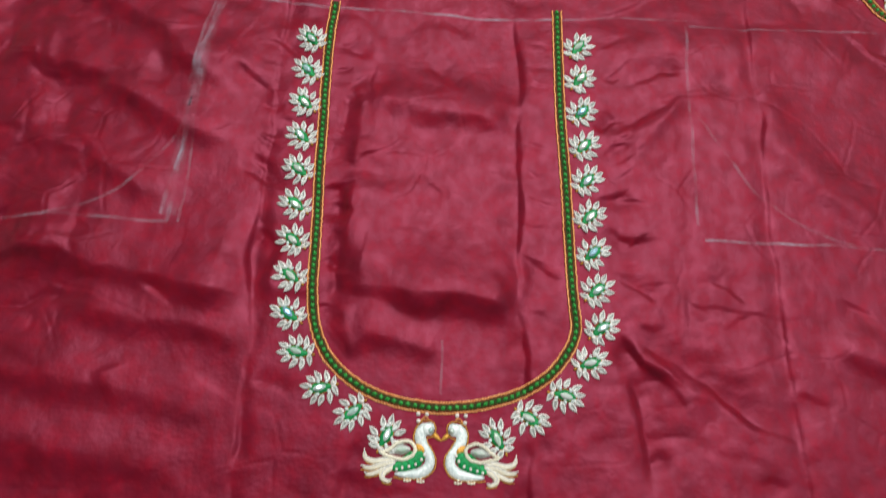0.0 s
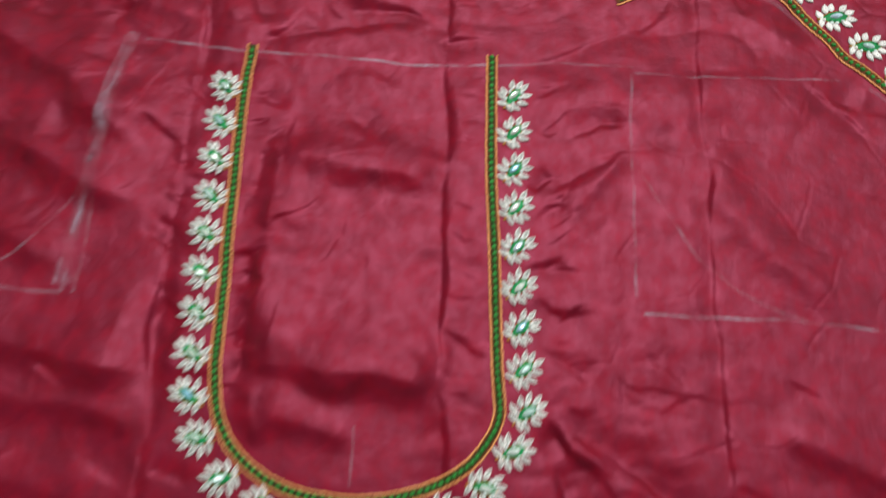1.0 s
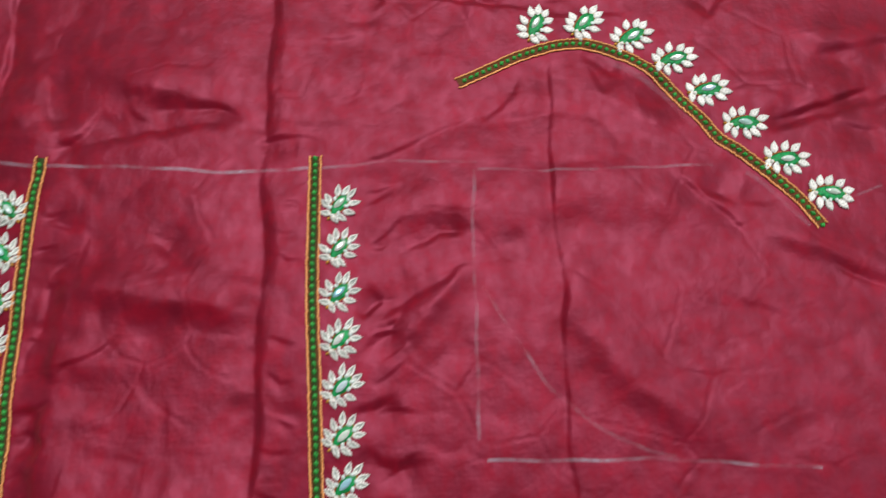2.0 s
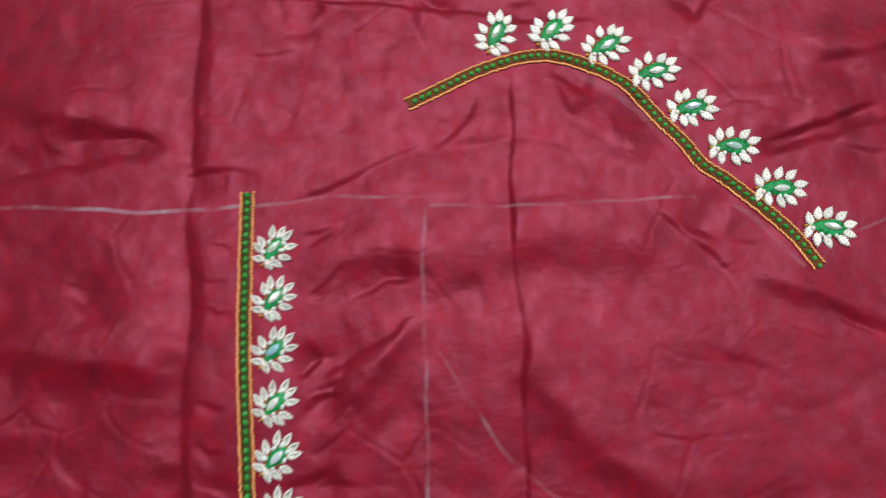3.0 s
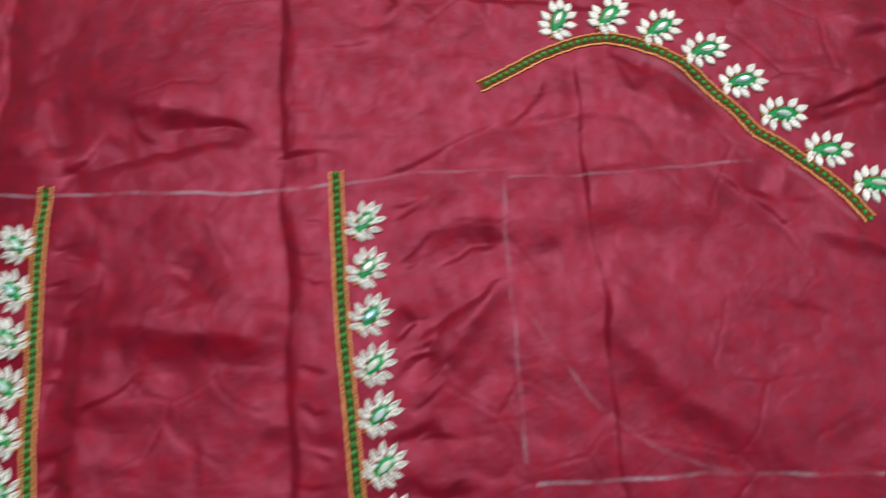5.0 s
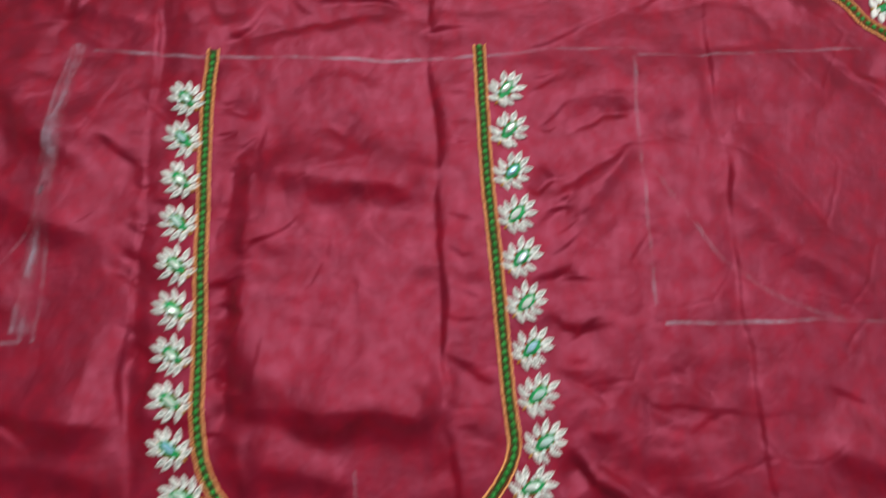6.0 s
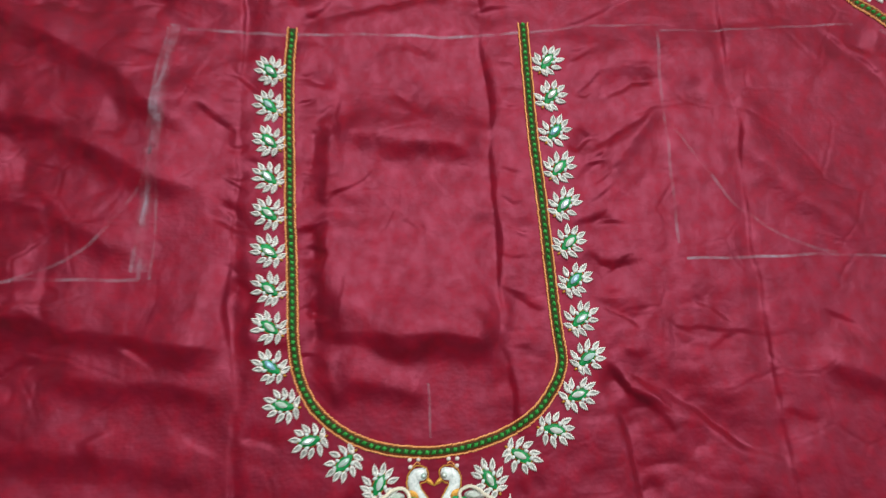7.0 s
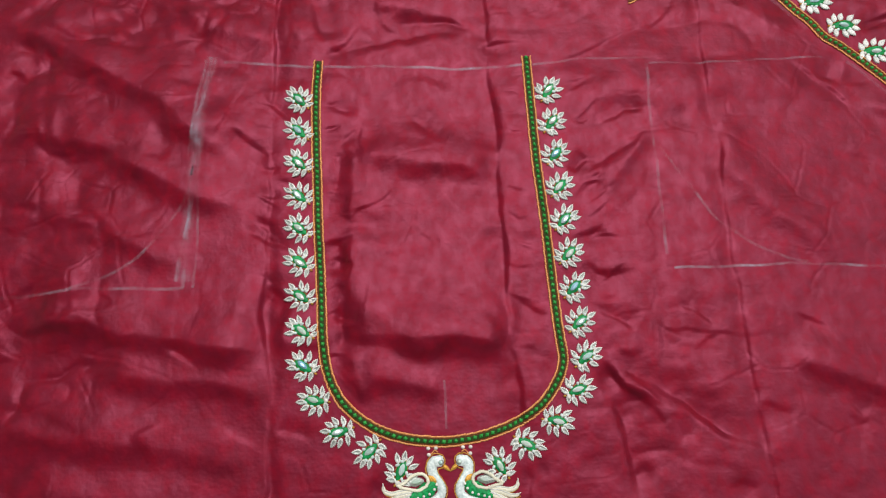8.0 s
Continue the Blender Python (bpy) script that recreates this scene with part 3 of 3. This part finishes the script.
# ---- flower motifs ----
def petal_mesh(name, long, wide, looped, seed):
    """A leaf of white thread lying along x from its foot at 0: a pointed tip, saw teeth that lean forward, a raised rim and a sunk core or rib."""
    rng = random.Random(seed)
    side = 11
    rings = ((1.0, 0.05), (0.84, 0.8), (0.58, 1.0), (0.26, 0.42 if looped else 0.7))
    n = 2 * side
    verts, faces, slots = [], [], []
    for scale, z in rings:
        for q in range(n):
            k = q if q <= side else n - q
            u = k / side
            w = 0 if k in (0, side) else 2.9 * u ** 0.62 * (1 - u) ** 0.92
            tooth = k % 2 and scale > 0.8
            x = long * (0.46 + (u - 0.46) * (scale if u < 0.9 else 0.5 + 0.5 * scale)) + (0.05 * long if tooth else 0)
            y = wide / 2 * w * scale * ((1.28 if tooth else 0.82) if scale > 0.8 else 1.0) * rng.uniform(0.95, 1.05)
            verts.append((x * MM, (-y if q > side else y) * MM, (z + rng.uniform(-0.08, 0.08) * (z > 0.1)) * MM))
    verts.append((long * 0.5 * MM, 0, (0.3 if looped else 0.55) * MM))
    for k in range(len(rings) - 1):
        for q in range(n):
            r = (q + 1) % n
            faces.append((k * n + r, k * n + q, (k + 1) * n + q, (k + 1) * n + r))
            slots.append(1 if looped and k == 2 else 0)
    last = (len(rings) - 1) * n
    for q in range(n):
        faces.append((last + (q + 1) % n, last + q, len(verts) - 1))
        slots.append(1 if looped or q % 3 else 0)
    return mesh_of(name, verts, faces, [WHITE, SILVER], slots)


def pad_mesh(name, long, wide, tall, mat, seed, ends=0.75, taper=0.0):
    """A padded almond of satin stitches with a fringed edge, drawn out towards its foot by the taper."""
    rng = random.Random(seed)
    n, rings = 36, ((1.0, 0.05), (0.93, 0.55), (0.7, 0.85), (0.35, 1.0))
    verts, faces = [], []
    for scale, z in rings:
        for q in range(n):
            a = 2 * math.pi * q / n
            rough = 1 + rng.uniform(-0.09, 0.07)
            x, y = math.cos(a), math.copysign(abs(math.sin(a)) ** (1 / ends), math.sin(a))
            y *= 1 + taper * x
            stitch = 0.12 * (q % 2) + rng.uniform(0, 0.08)
            verts.append((long / 2 * x * scale * rough * MM, wide / 2 * y * scale * rough * MM, tall * (z - stitch * (z > 0.1)) * MM))
    verts.append((0, 0, tall * MM))
    for k in range(len(rings) - 1):
        for q in range(n):
            r = (q + 1) % n
            faces.append((k * n + q, k * n + r, (k + 1) * n + r, (k + 1) * n + q))
    last = (len(rings) - 1) * n
    faces += [(last + q, last + (q + 1) % n, len(verts) - 1) for q in range(n)]
    return mesh_of(name, verts, faces, [mat])


def stone_mesh(name, long, wide, tall):
    """A marquise-cut stone with flat facets: girdle, crown and table."""
    n = 12
    verts, faces = [], []
    for scale, z, turn in ((0.94, 0.0, 0), (1.0, 0.35, 0), (0.72, 0.8, 0.5), (0.45, 1.0, 0)):
        for q in range(n):
            a = 2 * math.pi * (q + turn) / n
            y = math.copysign(abs(math.sin(a)) ** 1.35, math.sin(a))
            verts.append((long / 2 * math.cos(a) * scale * MM, wide / 2 * y * scale * MM, tall * z * MM))
    for k in range(3):
        for q in range(n):
            r = (q + 1) % n
            faces += [(k * n + q, k * n + r, (k + 1) * n + q), (k * n + r, (k + 1) * n + r, (k + 1) * n + q)]
    faces.append(tuple(3 * n + q for q in range(n)))
    return mesh_of(name, verts, faces, [GEM], smooth=False)


def loop_mesh(name, long, wide, thick, mat, grains=34, ends=0.75):
    """A thin stitched outline round an almond."""
    gv, gf = grain_shape(5)
    verts, faces = [], []
    for q in range(grains):
        a = 2 * math.pi * q / grains
        x, y = long / 2 * math.cos(a), wide / 2 * math.copysign(abs(math.sin(a)) ** (1 / ends), math.sin(a))
        t = math.atan2(wide / 2 * math.cos(a), -long / 2 * math.sin(a)) + 0.35
        size = math.pi * (long + wide) / 2 / grains * 1.5
        base = len(verts)
        for vx, vy, vz in gv:
            lx, ly = vx * size, vy * thick
            verts.append(((x + math.cos(t) * lx - math.sin(t) * ly) * MM, (y + math.sin(t) * lx + math.cos(t) * ly) * MM, (0.35 + vz * thick) * MM))
        faces += [tuple(base + i for i in f) for f in gf]
    return mesh_of(name, verts, faces, [mat])


NECK_PETALS = [petal_mesh("petal", 6.6 + 0.35 * k, 3.1, True, k) for k in range(3)]
ARM_PETALS = [petal_mesh("petal", 6.5 + 0.3 * k, 3.7, False, 10 + k) for k in range(3)]
NECK_PAD = pad_mesh("flower_motif", 14.0, 6.2, 0.8, GREEN, 1, 0.7, 0.3)
ARM_PAD = pad_mesh("flower_motif", 17.2, 7.6, 1.1, GREEN, 2, 0.7, 0.34)
NECK_OUTLINE = loop_mesh("outline_thread", 13.2, 6.8, 0.4, GOLD)
ARM_OUTLINE = loop_mesh("outline_thread", 16.2, 7.6, 0.45, GOLD)
NECK_STONE, ARM_STONE = stone_mesh("stone", 7.6, 3.5, 2.0), stone_mesh("stone", 7.8, 3.5, 2.0)
SMALL_PEARL = bead_mesh("pearl", 2.6, 2.4, 1.7, PEARL)
SEQUINS = [bead_mesh("sequin", 2.5 + 0.4 * k, 1.9, 1.0, SEQUIN, 8, 0.8) for k in range(2)]
KNOT = bead_mesh("knot", 2.2, 1.5, 1.2, GOLD, 8)


def flower(x, y, angle, seed, arm=False):
    rng = random.Random(seed)
    a, b = (14.2, 10.2) if arm else (12.8, 10.0)
    motif = part("flower_motif", ARM_PAD if arm else NECK_PAD, cloth, pose(x * MM, y * MM, (z_at(x, y) + 0.3) * MM, *TILTS[(x, y)]) @ pose(0, 0, 0, 0, 0, angle), "green padded flower with white thread petals and a stone")
    part("outline_thread", ARM_OUTLINE if arm else NECK_OUTLINE, motif, label="thin gold thread")
    for deg in (17, 49, 81, 112, 143, -17, -49, -81, -112, -143):
        deg += rng.uniform(-5, 5)
        t = math.radians(deg)
        tx, ty = a * math.cos(t) * (0.84 if abs(deg) > 105 else 1.0) - (0.8 if arm else 0.5), b * math.sin(t)
        lean = deg * 0.78
        me = rng.choice(ARM_PETALS if arm else NECK_PETALS)
        long = (6.7 if arm else 6.9) * rng.uniform(0.96, 1.04)
        l = math.radians(lean)
        fx, fy = tx - long * math.cos(l), ty - long * math.sin(l)
        part("petal", me, motif, pose(fx * MM, fy * MM, 0.25 * MM, rng.uniform(-7, 7), rng.uniform(-4, 8), lean + rng.uniform(-6, 6)), "white thread leaf" if arm else "white thread loop with a silver core")
    shift = rng.uniform(0.0, 1.4) if arm else rng.uniform(-0.6, 1.0)
    part("stone", ARM_STONE if arm else NECK_STONE, motif, pose(shift * MM, rng.uniform(-0.5, 0.5) * MM, 0.8 * MM, rng.uniform(-9, 9), rng.uniform(-9, 9), rng.uniform(-12, 12)), "clear iridescent marquise stone")
    # cut silver-white pieces fill the gap between the pad and the petals
    for deg in ((-60, -95, -125) if arm else (28, 75, 128, -35, -80, -130)):
        t = math.radians(deg + rng.uniform(-9, 9))
        part("sequin", rng.choice(SEQUINS), motif, pose((7.2 if arm else 6.2) * math.cos(t) * MM, (4.3 if arm else 3.7) * math.sin(t) * MM, 0.5 * MM, rng.uniform(-14, 14), rng.uniform(-14, 14), rng.uniform(0, 180)), "silver-white cut piece")
    part("pearl", SMALL_PEARL, motif, pose(-7.4 * MM, rng.uniform(-2.4, -0.8) * MM, 0.3 * MM, 0, 0, rng.uniform(0, 90)), "small white pearl")
    part("knot", KNOT, motif, pose((-10.4 if arm else -9.4) * MM, -0.4 * MM, 0.2 * MM), "gold thread knot")
    return motif


for k, (x, y, angle, arm) in enumerate(FLOWERS):
    flower(x, y, angle, 100 + k, arm)


# ---- tailor's chalk marks ----
def chalk(points, wide, mat=CHALK):
    half = wide * 0.8
    shares, powder = (-1.0, -0.55, 0.0, 0.55, 1.0), (0.0, 0.75, 1.0, 0.75, 0.0)
    me = mesh_of("chalk_line", *ribbon(points, [half * q for q in shares], (0.24, 0.28, 0.3, 0.28, 0.24), 2.0, 0.3), [mat])
    layer = me.attributes.new("powder", "FLOAT", "POINT")
    layer.data.foreach_set("value", list(powder) * (len(me.vertices) // len(powder)))
    return part("chalk_line", me, cloth, label="broken pale line of tailor's chalk")


chalk([(-139, 2), (-105, -1), (-70, -4), (-10, -6), (29, -8.5), (71, -7)], 1.7)
chalk([(77, -7), (92, -6), (108, -3), (132, -3.5), (160, -5)], 1.5, FAINT)
chalk([(159, -9), (201, -10), (242, -9), (283, -7)], 1.4, FAINT)
chalk([(157, -9), (156, -44), (157, -75), (157, -101), (157.5, -148)], 1.7, FAINT)
chalk([(161, -156.5), (190, -156.5), (212, -156.5), (240, -156), (289, -159), (320, -160)], 1.5)
chalk([(160, -72), (168, -85), (177, -99), (190, -119), (200, -129), (213, -140), (236, -152), (252, -155)], 1.7, FAINT)
# on the far side the shoulder line was drawn several times over
chalk([(-148, 6), (-151, -30), (-154, -62), (-156, -95), (-158, -126), (-158.5, -160)], 2.2, FAINT)
chalk([(-151, 4), (-155, -30), (-156, -59), (-158, -110), (-163, -156)], 1.6, FAINT)
chalk([(-152, -58), (-152, -90), (-151, -123), (-152.5, -160)], 1.6, FAINT)
chalk([(-153, -90), (-160, -126), (-164, -156)], 1.4, FAINT)
chalk([(-145, 4), (-149, -22), (-155, -46), (-160, -72)], 1.5, FAINT)
chalk([(-300, -163), (-257, -161), (-224, -158.5), (-191, -159.5), (-157, -160)], 1.8, FAINT)
chalk([(-232, -159), (-215, -153), (-198, -145), (-184, -134), (-168, -112), (-157, -94), (-154, -76)], 1.7, FAINT)
chalk([(7, -224), (7.5, -240), (8, -255)], 1.3, FAINT)
chalk([(224, 60), (245, 48), (263, 32), (276, 14)], 3.0, DUST)
chalk([(300, -11), (313, -22), (329, -42)], 2.2, DUST)
chalk([(336, -39), (350, -27), (370, -19)], 1.2, FAINT)
chalk([(-147, 6), (-150, -20), (-153, -50), (-156, -84)], 6.0, DUST)
chalk([(-151, -40), (-155, -90), (-159, -130), (-158, -156)], 6.5, DUST)


# ---- pendant motif: two stitched bird shapes facing each other ----
def bird_place(px, py, mirrored):
    """From the motif's own grid (units of 0.297 mm about its middle line) to millimetres on the cloth."""
    x = (px - 786) * 0.297
    return (9 - x if mirrored else 9 + x, -263 - (py - 725) * 0.296)


def stitched_blob(name, wide_line, mat, tall, parent, mirrored, label=""):
    """A padded shape along a line of (x, y, half width)."""
    pts = [bird_place(x, y, mirrored) for x, y, _ in wide_line]
    halves = [w * 0.297 for _, _, w in wide_line]
    at, way = smooth_line(pts, 0.8)
    share = np.linspace(0, 1, len(at))
    half = np.interp(share, np.linspace(0, 1, len(halves)), halves)
    verts, faces = [], []
    section = ((-1, 0.0), (-0.93, 0.5), (-0.5, 0.9), (0, 1.0), (0.5, 0.9), (0.93, 0.5), (1, 0.0))
    n = len(section)
    rng = random.Random(name + str(mirrored))
    for k, ((x, y), (dx, dy)) in enumerate(zip(at, way)):
        cut = math.sin(math.pi * min(1, max(0, (k + 0.3) / 3)) / 2) * math.sin(math.pi * min(1, max(0, (len(at) - 0.7 - k) / 3)) / 2)
        fringe = 1 + (0.07 if k % 2 else -0.04) + rng.uniform(-0.03, 0.03)
        for s, z in section:
            w = s * half[k] * (0.35 + 0.65 * cut) * (fringe if abs(s) > 0.9 else 1)
            px, py = x - dy * w, y + dx * w
            verts.append((px * MM, py * MM, (z_at(px, py) + 0.15 + tall * z * (0.4 + 0.6 * cut) + (0.08 if k % 2 and 0 < z else 0)) * MM))
        if k:
            for q in range(n - 1):
                faces.append(((k - 1) * n + q + 1, (k - 1) * n + q, k * n + q, k * n + q + 1))
    return part(name, mesh_of(name, verts, faces, [mat]), parent, label=label)


def edge_thread(name, line, thick, pitch, mat, parent, mirrored, label, lift=0.5):
    pts = [bird_place(x, y, mirrored) for x, y in line]
    return part(name, mesh_of(name, *cord(pts, 0.0, thick, pitch, 22, lift), [mat]), parent, label=label)


EYE_STONE = bead_mesh("eye_stone", 2.6, 2.6, 1.5, GEM)
EYE_RING = bead_mesh("eye_ring", 3.7, 3.7, 0.8, SILVER)
DOT = bead_mesh("seed_bead", 1.9, 1.9, 1.3, PEARL, 8)
GOLD_DOT = bead_mesh("gold_bead", 2.2, 2.2, 1.3, GOLD, 8)
CREAM_DOT = bead_mesh("foot_bead", 1.8, 1.5, 1.0, CREAM, 8)
WING_STONE = stone_mesh("wing_stone", 6.2, 3.0, 1.9)


def dot(name, me, px, py, parent, mirrored, lift=0.3, label="", turn=0.0):
    x, y = bird_place(px, py, mirrored)
    return part(name, me, parent, pose(x * MM, y * MM, (z_at(x, y) + lift) * MM, 0, 0, -turn if mirrored else turn), label)


def bird(mirrored):
    m = mirrored
    body = stitched_blob("bird_motif", [(762, 753, 7), (752, 760, 11), (748, 775, 10), (755, 792, 9), (766, 808, 9), (766, 825, 10), (752, 838, 9), (728, 842, 6), (702, 842, 3)],
                         SEQUIN, 1.1, cloth, m, "white stitched bird shape with a cream wing loop and curled tail")
    stitched_blob("head", [(752, 752, 7), (762, 760, 14), (772, 770, 8)], SEQUIN, 1.5, body, m)
    stitched_blob("beak", [(772, 768, 6), (780, 775, 4), (787, 781, 2)], GOLD, 0.9, body, m, "gold beak")
    stitched_blob("breast", [(740, 788, 6), (750, 796, 10), (758, 806, 5)], GOLD, 1.3, body, m, "gold thread breast")
    stitched_blob("green_body", [(753, 797, 8), (744, 811, 16), (722, 824, 13), (698, 833, 5)], GREEN, 1.5, body, m, "green padded body")
    stitched_blob("wing_patch", [(694, 803, 3), (712, 799, 10), (732, 797, 5)], SILVER, 0.8, body, m, "silver grey wing middle")
    for line in ([(706, 817, 4), (684, 818, 5), (664, 821, 5), (650, 815, 5), (647, 802, 3)],
                 [(706, 822, 4), (684, 825, 5), (662, 833, 5), (644, 832, 3)],
                 [(702, 827, 4), (684, 835, 5), (664, 844, 4), (651, 845, 3)],
                 [(704, 828, 4), (688, 836, 7), (682, 848, 6), (691, 855, 4), (701, 855, 3)]):
        stitched_blob("tail_feather", line, CREAM, 1.4, body, m, "cream padded tail feather")
        edge_thread("gold_outline", [(x, y + w + 1) for x, y, w in line], 0.7, 0.9, GOLD, body, m, "thin gold outline", 0.4)
        edge_thread("vein", [(x, y - 3) for x, y, _ in line], 0.8, 0.9, WHITE, body, m, "white thread", 1.5)
    edge_thread("wing_loop", [(679, 806), (693, 799), (706, 788), (722, 783), (736, 789), (740, 800), (732, 811), (716, 816), (700, 813), (680, 808)], 2.7, 0.7, CREAM, body, m, "thick cream thread loop", 1.3)
    edge_thread("gold_outline", [(757, 744), (770, 747), (776, 758), (771, 772), (760, 778), (768, 793), (778, 812), (775, 832), (757, 847), (720, 850), (704, 848)], 0.9, 0.9, GOLD, body, m, "thin gold outline")
    edge_thread("gold_outline", [(754, 744), (742, 753), (736, 770), (738, 790)], 0.9, 0.9, GOLD, body, m, "thin gold outline")
    dot("eye_ring", EYE_RING, 767, 762, body, m, 1.2, "dark silver ring")
    dot("eye_stone", EYE_STONE, 767, 762, body, m, 1.7, "round clear stone")
    x, y = bird_place(715, 799, m)
    part("wing_stone", WING_STONE, body, pose(x * MM, y * MM, (z_at(x, y) + 0.8) * MM, 0, 0, -8 if m else 188), "clear marquise stone")
    for px, py in ((742, 824), (730, 828), (718, 831), (708, 834), (757, 806), (752, 815)):
        dot("seed_bead", DOT, px, py, body, m, 1.0)
    for px, py in ((742, 733), (758, 733), (743, 746)):
        dot("crest_pearl", SMALL_PEARL, px, py, body, m, 0.3, "white pearl")
    edge_thread("crest_thread", [(748, 744), (755, 738), (762, 742)], 0.9, 0.9, ORANGE, body, m, "orange thread")
    for fx, fy in ((728, 848), (752, 849)):
        for ox, oy in ((-5, 4), (0, 5), (5, 4), (0, -1)):
            dot("foot_bead", CREAM_DOT, fx + ox, fy + oy, body, m, 0.2, "", 40 * ox / 5)
    return body


bird(False)
bird(True)
